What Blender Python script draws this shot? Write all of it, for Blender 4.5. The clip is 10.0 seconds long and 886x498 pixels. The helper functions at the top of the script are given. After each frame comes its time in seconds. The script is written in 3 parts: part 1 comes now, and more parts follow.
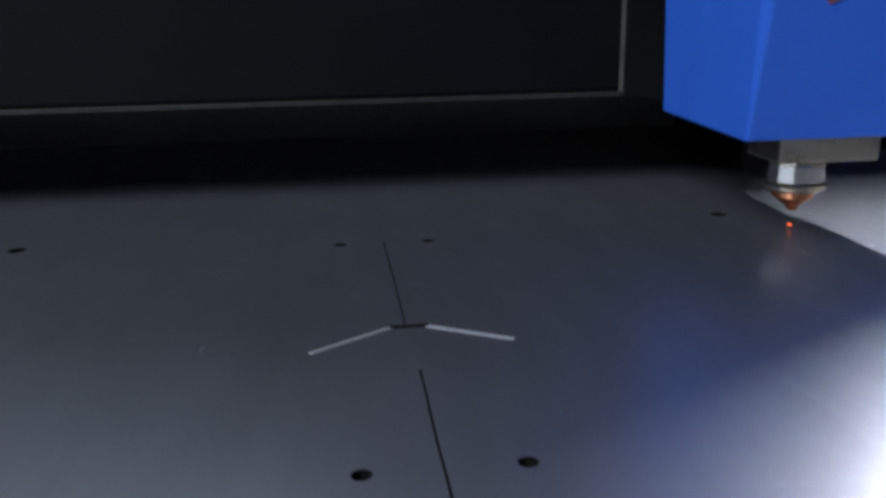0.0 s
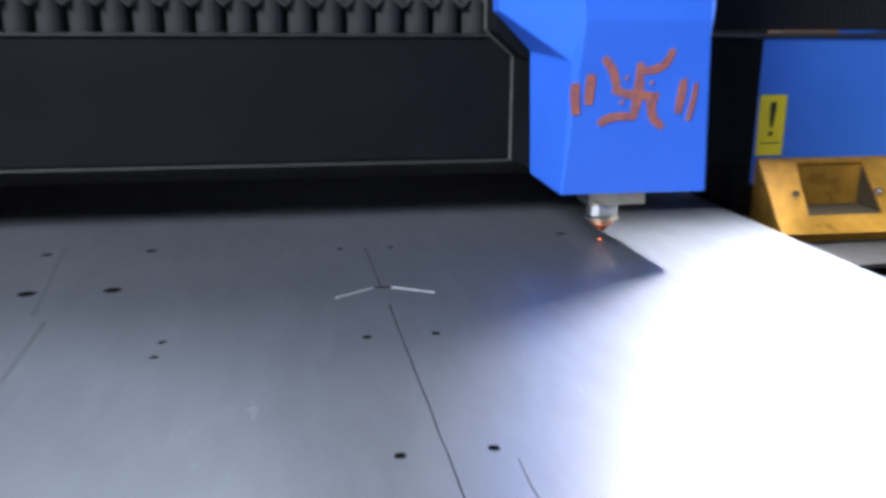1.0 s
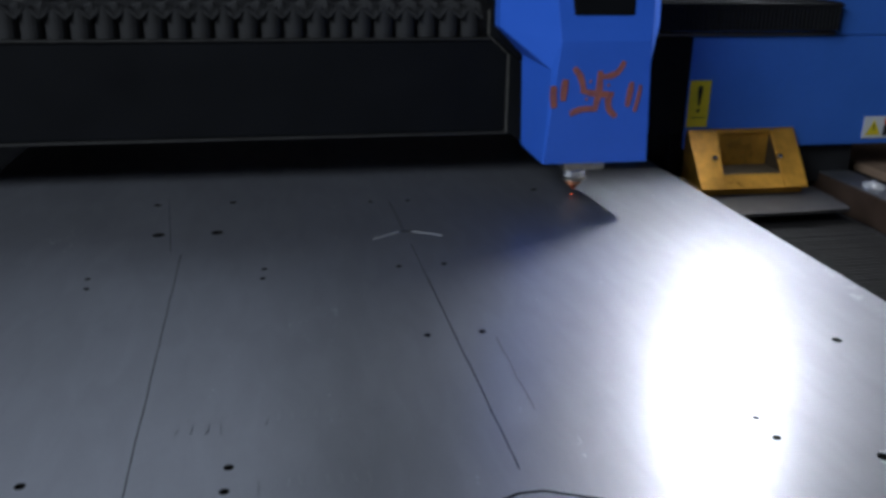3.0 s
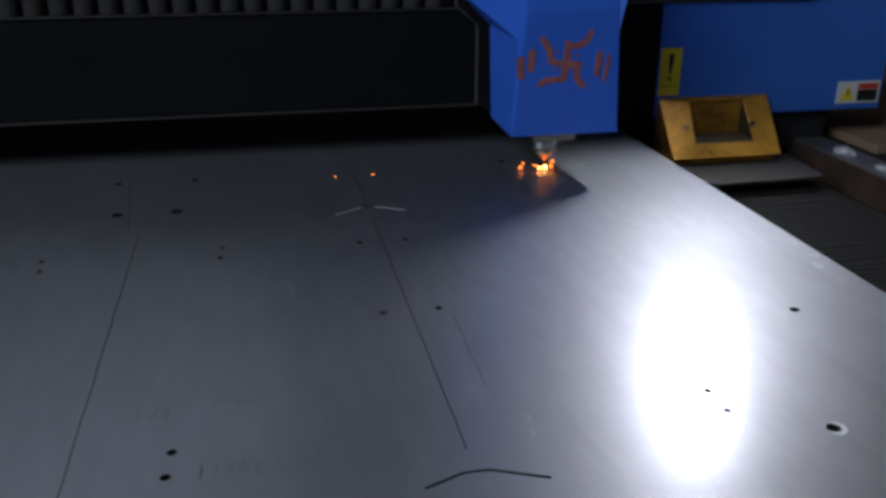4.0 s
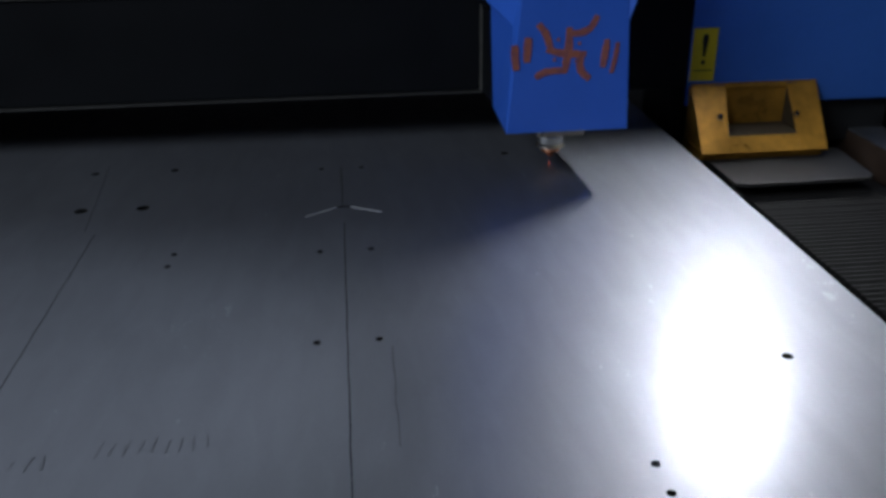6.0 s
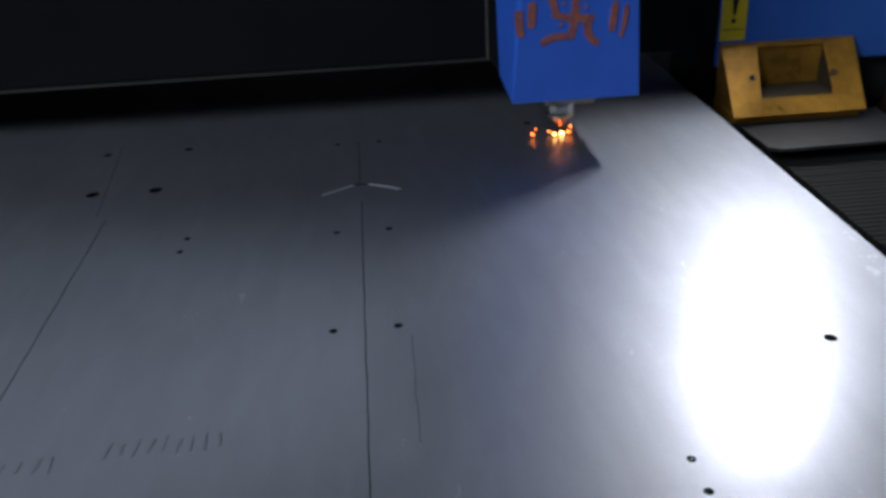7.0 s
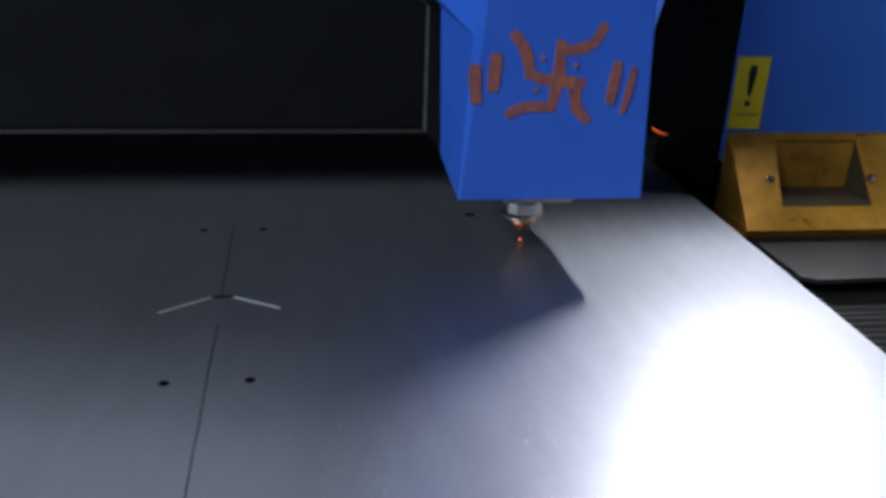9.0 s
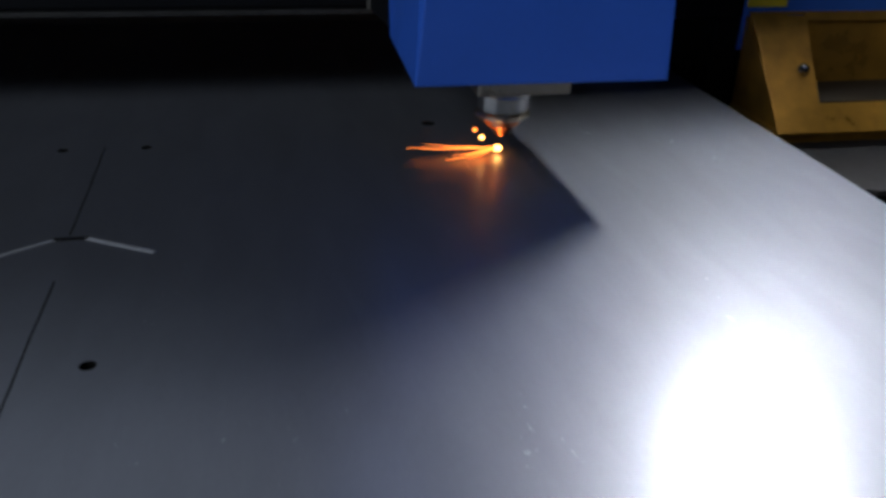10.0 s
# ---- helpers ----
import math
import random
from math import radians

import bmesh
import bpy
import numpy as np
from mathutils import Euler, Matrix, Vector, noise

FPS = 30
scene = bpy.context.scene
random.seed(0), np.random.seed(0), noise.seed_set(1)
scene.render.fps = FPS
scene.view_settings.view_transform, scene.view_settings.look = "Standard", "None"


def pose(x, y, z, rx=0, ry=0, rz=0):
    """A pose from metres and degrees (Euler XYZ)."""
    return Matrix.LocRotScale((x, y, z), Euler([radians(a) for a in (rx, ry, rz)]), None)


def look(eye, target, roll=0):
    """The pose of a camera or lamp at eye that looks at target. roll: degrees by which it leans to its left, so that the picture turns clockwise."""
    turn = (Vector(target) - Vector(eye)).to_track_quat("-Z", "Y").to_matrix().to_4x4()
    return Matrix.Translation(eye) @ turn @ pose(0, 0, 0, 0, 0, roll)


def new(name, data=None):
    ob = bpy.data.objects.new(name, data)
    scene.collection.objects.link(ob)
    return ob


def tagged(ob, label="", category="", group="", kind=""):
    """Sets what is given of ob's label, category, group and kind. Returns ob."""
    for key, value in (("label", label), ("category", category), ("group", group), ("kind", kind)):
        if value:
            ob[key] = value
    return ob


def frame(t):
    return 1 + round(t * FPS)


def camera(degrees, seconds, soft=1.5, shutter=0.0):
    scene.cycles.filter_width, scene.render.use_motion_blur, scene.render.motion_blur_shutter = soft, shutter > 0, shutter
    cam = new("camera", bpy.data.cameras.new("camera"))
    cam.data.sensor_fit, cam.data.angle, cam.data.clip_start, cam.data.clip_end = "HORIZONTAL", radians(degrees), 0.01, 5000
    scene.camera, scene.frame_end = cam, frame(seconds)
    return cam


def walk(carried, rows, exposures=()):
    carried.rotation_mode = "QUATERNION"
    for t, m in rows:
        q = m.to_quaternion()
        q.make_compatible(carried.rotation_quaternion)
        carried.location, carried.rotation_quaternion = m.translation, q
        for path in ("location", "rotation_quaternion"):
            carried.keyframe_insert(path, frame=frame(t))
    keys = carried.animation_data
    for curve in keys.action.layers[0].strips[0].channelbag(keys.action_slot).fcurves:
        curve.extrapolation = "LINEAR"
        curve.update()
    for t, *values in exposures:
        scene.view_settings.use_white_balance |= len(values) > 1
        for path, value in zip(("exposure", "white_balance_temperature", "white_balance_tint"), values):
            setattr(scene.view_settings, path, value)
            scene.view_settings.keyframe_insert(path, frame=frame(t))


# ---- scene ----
cam = camera(54.5, 10.0, soft=3.6, shutter=0.4)
PATH = [
    (0, (-0.030, -0.430, 0.170), (0.190, 1.474, -0.395), -1.0),
    (0.3, (-0.022, -0.492, 0.185), (0.166, 1.415, -0.385), -0.3),
    (0.5, (-0.033, -0.556, 0.203), (0.211, 1.347, -0.358), 0.1),
    (0.8, (-0.069, -0.729, 0.217), (0.268, 1.186, -0.252), 0.2),
    (1.1, (-0.108, -0.974, 0.325), (0.227, 0.916, -0.228), 0.4),
    (1.5, (-0.211, -1.307, 0.438), (0.171, 0.566, -0.152), 1.0),
    (2, (-0.185, -1.242, 0.416), (0.169, 0.628, -0.198), 1.0),
    (2.5, (-0.181, -1.242, 0.416), (0.168, 0.618, -0.231), 0.8),
    (2.7, (-0.179, -1.241, 0.418), (0.169, 0.614, -0.243), 1.0),
    (3.8, (-0.147, -1.237, 0.427), (0.218, 0.593, -0.293), -0.1),
    (4, (-0.132, -1.234, 0.424), (0.234, 0.587, -0.317), 0.0),
    (4.5, (-0.086, -1.216, 0.438), (0.254, 0.589, -0.351), 0.5),
    (5, (-0.027, -1.198, 0.446), (0.274, 0.608, -0.358), 0.9),
    (5.5, (0.012, -1.169, 0.451), (0.278, 0.633, -0.373), 0.9),
    (5.7, (0.020, -1.153, 0.451), (0.231, 0.653, -0.383), 0.3),
    (6.8, (0.041, -1.094, 0.450), (0.182, 0.714, -0.393), -2.5),
    (7, (0.041, -1.087, 0.448), (0.149, 0.691, -0.462), -3.0),
    (7.5, (0.060, -1.029, 0.451), (0.188, 0.785, -0.381), -0.5),
    (8, (0.072, -0.950, 0.430), (0.290, 0.896, -0.308), 1.7),
    (8.5, (0.041, -0.897, 0.409), (0.307, 0.959, -0.289), 3.1),
    (9, (0.088, -0.723, 0.350), (0.373, 1.099, -0.424), 2.3),
    (9.5, (0.113, -0.609, 0.290), (0.455, 1.167, -0.564), 1.5),
    (10, (0.130, -0.518, 0.240), (0.495, 1.235, -0.651), 1.7),
]
EXPOSURES = [(0, 0.2), (0.5, 0.75), (1.0, 1.53), (1.5, 1.22), (2.0, 0.3), (2.5, 0.0), (4.0, -0.65), (4.5, -0.9), (5.0, -0.9), (5.5, -0.8),
             (7.0, -0.42), (7.5, -0.48), (8.0, -0.15), (8.5, 0.1), (9.0, 0.05), (9.5, -0.5), (10.0, -1.0)]
walk(cam, [(t, look(eye, target, roll)) for t, eye, target, roll in PATH], EXPOSURES)

# ---- light: dim bluish air, two added fill lamps, and the machine's work lamp above the head ----
world = bpy.data.worlds.new("workshop_air")
scene.world = world
world.use_nodes = True
world.node_tree.nodes["Background"].inputs[0].default_value = (0.55, 0.68, 1.0, 1)
world.node_tree.nodes["Background"].inputs[1].default_value = 0.05


def area_lamp(name, m, sx, sy, power, colour, shape="RECTANGLE"):
    data = bpy.data.lights.new(name, "AREA")
    data.shape, data.size, data.size_y, data.energy, data.color = shape, sx, sy, power, colour
    ob = new(name, data)
    ob.matrix_world = m
    return ob


work_lamp = area_lamp("work_lamp", pose(0.765, 0.338, 0.625, -37, 27, 0), 0.04, 0.19, 3.1, (0.86, 0.92, 1.0))
work_lamp.data.spread = radians(106)
# unseen soft fills: one brightens the sheet from behind, one the machine's front
area_lamp("back_fill", look((-2.0, 3.0, 3.5), (-0.5, 0.0, 0)), 4.5, 2.2, 29, (0.72, 0.82, 1.0))
area_lamp("front_fill", look((-3.2, -2.6, 3.0), (0.0, 0.0, 0.2)), 2.6, 1.6, 186, (0.76, 0.86, 1.0))


# ---- materials ----
def material(name, colour, rough=0.5, metal=0.0, vary=0.25, scale=30, fine=400, bump=0.15, coat=0.0, emit=None, stretch=(1, 1, 1), rough_vary=0.12, shine=0.5):
    """A node material: the colour varies at two scales, and so do gloss and relief."""
    m = bpy.data.materials.new(name)
    m.use_nodes = True
    nt = m.node_tree
    b = nt.nodes["Principled BSDF"]
    b.inputs["Metallic"].default_value = metal
    b.inputs["Coat Weight"].default_value = coat
    b.inputs["Specular IOR Level"].default_value = shine
    co = nt.nodes.new("ShaderNodeTexCoord")
    mp = nt.nodes.new("ShaderNodeMapping")
    mp.inputs["Scale"].default_value = stretch
    nt.links.new(co.outputs["Object"], mp.inputs["Vector"])
    big, small = nt.nodes.new("ShaderNodeTexNoise"), nt.nodes.new("ShaderNodeTexNoise")
    big.inputs["Scale"].default_value, big.inputs["Detail"].default_value = scale, 5
    small.inputs["Scale"].default_value, small.inputs["Detail"].default_value = fine, 3
    for n in (big, small):
        nt.links.new(mp.outputs[0], n.inputs["Vector"])
    mix = nt.nodes.new("ShaderNodeMix")
    mix.data_type = "FLOAT"
    mix.inputs[0].default_value = 0.35
    nt.links.new(big.outputs[0], mix.inputs[2])
    nt.links.new(small.outputs[0], mix.inputs[3])
    ramp = nt.nodes.new("ShaderNodeValToRGB")
    ramp.color_ramp.elements[0].position, ramp.color_ramp.elements[1].position = 0.3, 0.7
    ramp.color_ramp.elements[0].color = (*[c * (1 - vary) for c in colour], 1)
    ramp.color_ramp.elements[1].color = (*[min(1, c * (1 + vary)) for c in colour], 1)
    nt.links.new(mix.outputs[0], ramp.inputs[0])
    nt.links.new(ramp.outputs[0], b.inputs["Base Color"])
    mr = nt.nodes.new("ShaderNodeMapRange")
    mr.inputs[1].default_value, mr.inputs[2].default_value = 0.3, 0.7
    mr.inputs[3].default_value, mr.inputs[4].default_value = max(0.03, rough - rough_vary), min(1, rough + rough_vary)
    nt.links.new(mix.outputs[0], mr.inputs[0])
    nt.links.new(mr.outputs[0], b.inputs["Roughness"])
    bp = nt.nodes.new("ShaderNodeBump")
    bp.inputs["Strength"].default_value, bp.inputs["Distance"].default_value = bump, 0.001
    nt.links.new(small.outputs[0], bp.inputs["Height"])
    nt.links.new(bp.outputs[0], b.inputs["Normal"])
    if emit:
        b.inputs["Emission Color"].default_value = (*emit[0], 1)
        b.inputs["Emission Strength"].default_value = emit[1]
    return m




def sheet_material():
    """Dull rolled steel: cloudy tone, rubbed streaks along its length, a little grain."""
    m = bpy.data.materials.new("rolled_steel_sheet")
    m.use_nodes = True
    nt = m.node_tree
    b = nt.nodes["Principled BSDF"]
    b.inputs["Metallic"].default_value = 0.86
    co = nt.nodes.new("ShaderNodeTexCoord")

    def tex(scale, stretch, turn, detail):
        mp = nt.nodes.new("ShaderNodeMapping")
        mp.inputs["Scale"].default_value = stretch
        mp.inputs["Rotation"].default_value = (0, 0, radians(turn))
        n = nt.nodes.new("ShaderNodeTexNoise")
        n.inputs["Scale"].default_value, n.inputs["Detail"].default_value, n.inputs["Distortion"].default_value = scale, detail, 0.6
        nt.links.new(co.outputs["Object"], mp.inputs["Vector"])
        nt.links.new(mp.outputs[0], n.inputs["Vector"])
        return n.outputs[0]

    def ranged(value, lo, hi, a=0.3, z=0.7):
        r = nt.nodes.new("ShaderNodeMapRange")
        r.inputs[1].default_value, r.inputs[2].default_value, r.inputs[3].default_value, r.inputs[4].default_value = a, z, lo, hi
        nt.links.new(value, r.inputs[0])
        return r.outputs[0]

    def maths(kind, a, c):
        n = nt.nodes.new("ShaderNodeMath")
        n.operation = kind
        nt.links.new(a, n.inputs[0])
        nt.links.new(c, n.inputs[1])
        return n.outputs[0]

    cloud, streak, grain = tex(2.2, (1, 1, 1), 0, 4), tex(9.0, (2.6, 0.55, 1), 14, 5), tex(420, (1, 0.35, 1), 0, 2)
    scuff, rub = tex(70, (1.4, 0.5, 1), 30, 8), tex(22, (1.6, 0.45, 1), 34, 5)
    tone = maths("MULTIPLY", ranged(cloud, 0.90, 1.06), maths("MULTIPLY", maths("MULTIPLY", ranged(streak, 0.97, 1.025), ranged(rub, 0.98, 1.025, 0.40, 0.68)), ranged(grain, 0.98, 1.02)))
    mix = nt.nodes.new("ShaderNodeVectorMath")
    mix.operation = "SCALE"
    mix.inputs[0].default_value = (0.415, 0.425, 0.462)
    nt.links.new(tone, mix.inputs["Scale"])
    # a dull rolled surface under patches of smoother, oily film
    film = nt.nodes.new("ShaderNodeBsdfPrincipled")
    blend = nt.nodes.new("ShaderNodeMixShader")
    film.inputs["Metallic"].default_value = 0.85
    for shader in (b, film):
        nt.links.new(mix.outputs[0], shader.inputs["Base Color"])
    grit = maths("ADD", maths("MULTIPLY", ranged(scuff, -0.002, 0.007, 0.44, 0.66), ranged(rub, 0.15, 1.0, 0.44, 0.60)), ranged(grain, -0.006, 0.006))
    nt.links.new(maths("ADD", ranged(streak, 0.465, 0.485), grit), b.inputs["Roughness"])
    nt.links.new(maths("ADD", ranged(streak, 0.248, 0.268), grit), film.inputs["Roughness"])
    nt.links.new(ranged(rub, 0.315, 0.290, 0.40, 0.64), blend.inputs[0])
    nt.links.new(b.outputs[0], blend.inputs[1])
    nt.links.new(film.outputs[0], blend.inputs[2])
    nt.links.new(blend.outputs[0], nt.nodes["Material Output"].inputs["Surface"])
    return m


SHEET = sheet_material()
BLUE = material("blue_paint", (0.035, 0.150, 0.72), 0.42, 0.0, 0.06, 12, 300, 0.06, coat=0.1)
BOX_BLUE = material("blue_enamel", (0.045, 0.165, 0.60), 0.45, 0.0, 0.10, 8, 260, 0.06)
BLACK = material("black_paint", (0.0045, 0.005, 0.0062), 0.6, 0.0, 0.3, 9, 250, 0.1, shine=0.16)
FABRIC = material("bellows_fabric", (0.026, 0.0255, 0.025), 0.75, 0.0, 0.35, 25, 500, 0.4, shine=0.3)
RIB_FABRIC = material("rail_bellows_fabric", (0.015, 0.0135, 0.0125), 0.7, 0.0, 0.3, 25, 500, 0.3, shine=0.35)
RUST = material("brown_oiled_steel", (0.075, 0.047, 0.032), 0.5, 0.3, 0.45, 14, 200, 0.2)
STEEL = material("worn_rail_steel", (0.34, 0.35, 0.37), 0.38, 0.85, 0.25, 16, 260, 0.1)
DARK_GOLD = material("dark_brown_gold_paint", (0.055, 0.038, 0.018), 0.7, 0.1, 0.5, 30, 300, 0.2)
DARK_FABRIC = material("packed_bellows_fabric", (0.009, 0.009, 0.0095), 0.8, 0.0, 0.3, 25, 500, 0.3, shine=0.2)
DUSTY = material("dusty_fabric", (0.10, 0.095, 0.088), 0.9, 0.0, 0.35, 30, 500, 0.4)
GOLD = material("golden_yellow_paint", (0.58, 0.285, 0.040), 0.36, 0.4, 0.40, 14, 60, 0.05)
BARE = material("bare_metal_edge", (0.052, 0.050, 0.046), 0.5, 0.5, 0.2, 60, 400, 0.1)
PLATE_EDGE = material("scraped_plate_edge", (0.20, 0.19, 0.165), 0.45, 0.5, 0.25, 60, 400, 0.1)
LIGHT_STOP = material("grey_light_stop_paint", (0.30, 0.285, 0.275), 0.7, 0.0, 0.25, 6, 120, 0.1, shine=0.3)
CHROME = material("polished_steel", (0.72, 0.70, 0.66), 0.2, 1.0, 0.1, 60, 500, 0.05)
BRASS = material("worn_nickel", (0.64, 0.57, 0.46), 0.33, 1.0, 0.2, 60, 500, 0.1)
COPPER = material("copper_tip", (0.75, 0.32, 0.16), 0.35, 1.0, 0.2, 60, 500, 0.1)
GREY = material("grey_steel_plate", (0.062, 0.058, 0.055), 0.55, 0.6, 0.25, 18, 260, 0.12)
DARK = material("dark_oily_steel", (0.03, 0.03, 0.031), 0.55, 0.5, 0.35, 12, 260, 0.15)
YELLOW = material("yellow_sticker", (0.80, 0.62, 0.03), 0.45, 0.0, 0.1, 30, 400, 0.03)
INK = material("black_ink", (0.012, 0.012, 0.012), 0.5, 0.0, 0.1, 60, 400, 0.02)
WHITE = material("white_sticker", (0.72, 0.72, 0.70), 0.45, 0.0, 0.06, 40, 400, 0.03)
RED = material("red_ink", (0.60, 0.05, 0.03), 0.5, 0.0, 0.1, 60, 400, 0.02)
ORANGE = material("orange_brushed_paint", (0.38, 0.115, 0.045), 0.6, 0.0, 0.35, 160, 700, 0.3)
ORANGE.node_tree.nodes["Color Ramp"].color_ramp.elements[0].color = (0.16, 0.065, 0.13, 1)
BURR = material("bright_burr", (0.75, 0.76, 0.78), 0.5, 0.3, 0.1, 80, 500, 0.1)
GLINT_EDGE = material("painted_edge_glint", (0.42, 0.42, 0.43), 0.6, 0.0, 0.12, 80, 500, 0.1)
# near-black colour of hole walls, slot walls and the angled cut's middle
CUT_DARK = material("near_black_cut", (0.012, 0.011, 0.010), 0.8, 0.0, 0.3, 80, 500, 0.2, shine=0.1)
STAIN = material("faint_pencil_scratch", (0.16, 0.16, 0.17), 0.5, 0.8, 0.4, 90, 500, 0.1)
BOARD = material("brown_board", (0.30, 0.20, 0.13), 0.7, 0.0, 0.25, 6, 120, 0.2)
CONCRETE = material("workshop_concrete", (0.10, 0.095, 0.09), 0.8, 0.0, 0.3, 1.5, 60, 0.3)
BOUNCE_WALL = material("pale_bounce_wall", (0.42, 0.41, 0.40), 0.85, 0.0, 0.2, 1.2, 40, 0.3)
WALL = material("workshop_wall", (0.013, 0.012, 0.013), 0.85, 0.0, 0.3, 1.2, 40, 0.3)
BROWN = material("brown_partition", (0.16, 0.10, 0.07), 0.75, 0.0, 0.25, 2, 60, 0.2)
FILM = material("clear_film", (0.50, 0.50, 0.50), 0.28, 0.2, 0.2, 60, 300, 0.3)
HOT = material("molten_spark", (1.0, 0.45, 0.1), 0.5, 0.0, 0.1, 60, 400, 0.0, emit=((1.0, 0.22, 0.03), 9))
WHITE_HOT = material("white_hot_spark", (1.0, 0.7, 0.4), 0.5, 0.0, 0.1, 60, 400, 0.0, emit=((1.0, 0.40, 0.09), 22))
EMBER = material("red_ember", (1.0, 0.2, 0.05), 0.5, 0.0, 0.1, 60, 400, 0.0, emit=((1.0, 0.13, 0.03), 1.6))


# ---- mesh helpers ----
def part(name, bm, mat, parent=None, label="", smooth=False):
    me = bpy.data.meshes.new(name)
    bmesh.ops.recalc_face_normals(bm, faces=bm.faces)
    for f in bm.faces:
        f.smooth = smooth
    bm.to_mesh(me)
    bm.free()
    me.materials.append(mat)
    ob = new(name, me)
    if parent is not None:
        ob.parent = parent
    if label:
        ob["label"] = label
    return ob


def thing(name, x=0, y=0, z=0, label="", category="", group="", kind=""):
    ob = new(name)
    ob.location = (x, y, z)
    ob.empty_display_size = 0.05
    return tagged(ob, label, category, group, kind)


def box(x0, x1, y0, y1, z0, z1, bevel=0.0, bm=None):
    bm = bm or bmesh.new()
    made = bmesh.ops.create_cube(bm, size=1)["verts"]
    for v in made:
        v.co = Vector(((x0 + x1) / 2 + v.co.x * (x1 - x0), (y0 + y1) / 2 + v.co.y * (y1 - y0), (z0 + z1) / 2 + v.co.z * (z1 - z0)))
    if bevel:
        edges = list({e for v in made for e in v.link_edges})
        bmesh.ops.bevel(bm, geom=edges, offset=bevel, segments=2, affect="EDGES", profile=0.6)
    return bm


def loft(rings, bevel=0.0, caps=True, closed=True):
    """A skin over rings of equal count."""
    bm = bmesh.new()
    rows = [[bm.verts.new(p) for p in ring] for ring in rings]
    n = len(rows[0])
    for a, b in zip(rows, rows[1:]):
        for i in range(n if closed else n - 1):
            j = (i + 1) % n
            bm.faces.new((a[i], a[j], b[j], b[i]))
    if caps:
        bm.faces.new(rows[0][::-1])
        bm.faces.new(rows[-1])
    if bevel:
        bmesh.ops.bevel(bm, geom=list(bm.edges), offset=bevel, segments=2, affect="EDGES", profile=0.6)
    return bm


def lathe(profile, x=0, y=0, z=0, n=24):
    """profile: radius and height, from the bottom up."""
    rings = [[(x + r * math.cos(2 * math.pi * i / n), y + r * math.sin(2 * math.pi * i / n), z + h) for i in range(n)] for r, h in profile]
    return loft(rings)


def prism(outline, back, front, axis="y", bevel=0.0):
    """An outline (u, v) drawn between two planes of the axis."""
    def at(u, v, w):
        return {"y": (u, w, v), "z": (u, v, w), "x": (w, u, v)}[axis]
    return loft([[at(u, v, back) for u, v in outline], [at(u, v, front) for u, v in outline]], bevel)


def stroke(points, widths, front, thick=0.0006, jag=0.0):
    """A brush stroke on a plane that faces -y: points (x, z); front: y as a function of z."""
    left, right = [], []
    for i, (x, z) in enumerate(points):
        a, b = points[max(0, i - 1)], points[min(len(points) - 1, i + 1)]
        d = Vector((b[0] - a[0], b[1] - a[1])).normalized()
        w = widths[i] / 2 * (1 + random.uniform(-jag, jag))
        left.append((x - d.y * w, z + d.x * w))
        right.append((x + d.y * w, z - d.x * w))
    bm = bmesh.new()
    rows = []
    for (lx, lz), (rx, rz) in zip(left, right):
        rows.append([bm.verts.new((lx, front(lz) - thick, lz)), bm.verts.new((rx, front(rz) - thick, rz)),
                     bm.verts.new((rx, front(rz) + 0.001, rz)), bm.verts.new((lx, front(lz) + 0.001, lz))])
    for a, b in zip(rows, rows[1:]):
        for i in range(4):
            j = (i + 1) % 4
            bm.faces.new((a[i], a[j], b[j], b[i]))
    bm.faces.new(rows[0][::-1])
    bm.faces.new(rows[-1])
    return bm


def smooth_line(points, steps=6):
    """A rounder line through the points."""
    out = []
    for i in range(len(points) - 1):
        p0, p1, p2, p3 = (Vector(points[max(0, min(len(points) - 1, i + k))]) for k in (-1, 0, 1, 2))
        for s in range(steps):
            t = s / steps
            out.append(tuple(0.5 * (2 * p1 + (p2 - p0) * t + (2 * p0 - 5 * p1 + 4 * p2 - p3) * t * t + (3 * p1 - p0 - 3 * p2 + p3) * t ** 3)))
    return out + [tuple(points[-1])]


# ---- the workshop ----
tagged(part("floor", box(-6, 7, -6, 7, -0.95, -0.85), CONCRETE), "dark stained workshop concrete floor", "floor", kind="structure")
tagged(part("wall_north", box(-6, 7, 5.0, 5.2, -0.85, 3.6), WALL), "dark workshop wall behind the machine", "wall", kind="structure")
# unseen wall, made pale to throw light back on the machine's front
tagged(part("wall_south", box(-6, 7, -6.2, -6.0, -0.85, 3.6), BOUNCE_WALL), "plain wall added out of view", "wall", kind="structure")
tagged(part("wall_west", box(-6.2, -6, -6, 5.0, -0.85, 3.6), WALL), "plain wall added out of view", "wall", kind="structure")
tagged(part("wall_east", box(7, 7.2, -6, 5.0, -0.85, 3.6), WALL), "plain wall added out of view", "wall", kind="structure")
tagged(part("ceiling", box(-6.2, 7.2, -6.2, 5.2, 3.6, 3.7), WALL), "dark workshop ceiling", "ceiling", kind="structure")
tagged(part("wall_partition", box(1.75, 3.6, 2.2, 2.3, -0.85, 2.4), BROWN), "brown partition board beyond the machine", "partition", kind="structure")

hose = thing("cable_cover", label="grey rounded cable cover behind the gantry", category="cable cover")
part("shell", prism([(-1.25, 0.20), (-0.66, 0.20), (-0.664, 0.335), (-0.69, 0.365), (-0.715, 0.395), (-0.722, 0.43), (-0.722, 0.66), (-1.25, 0.66)], 0.74, 0.68, "y", 0.008), GREY, hose)

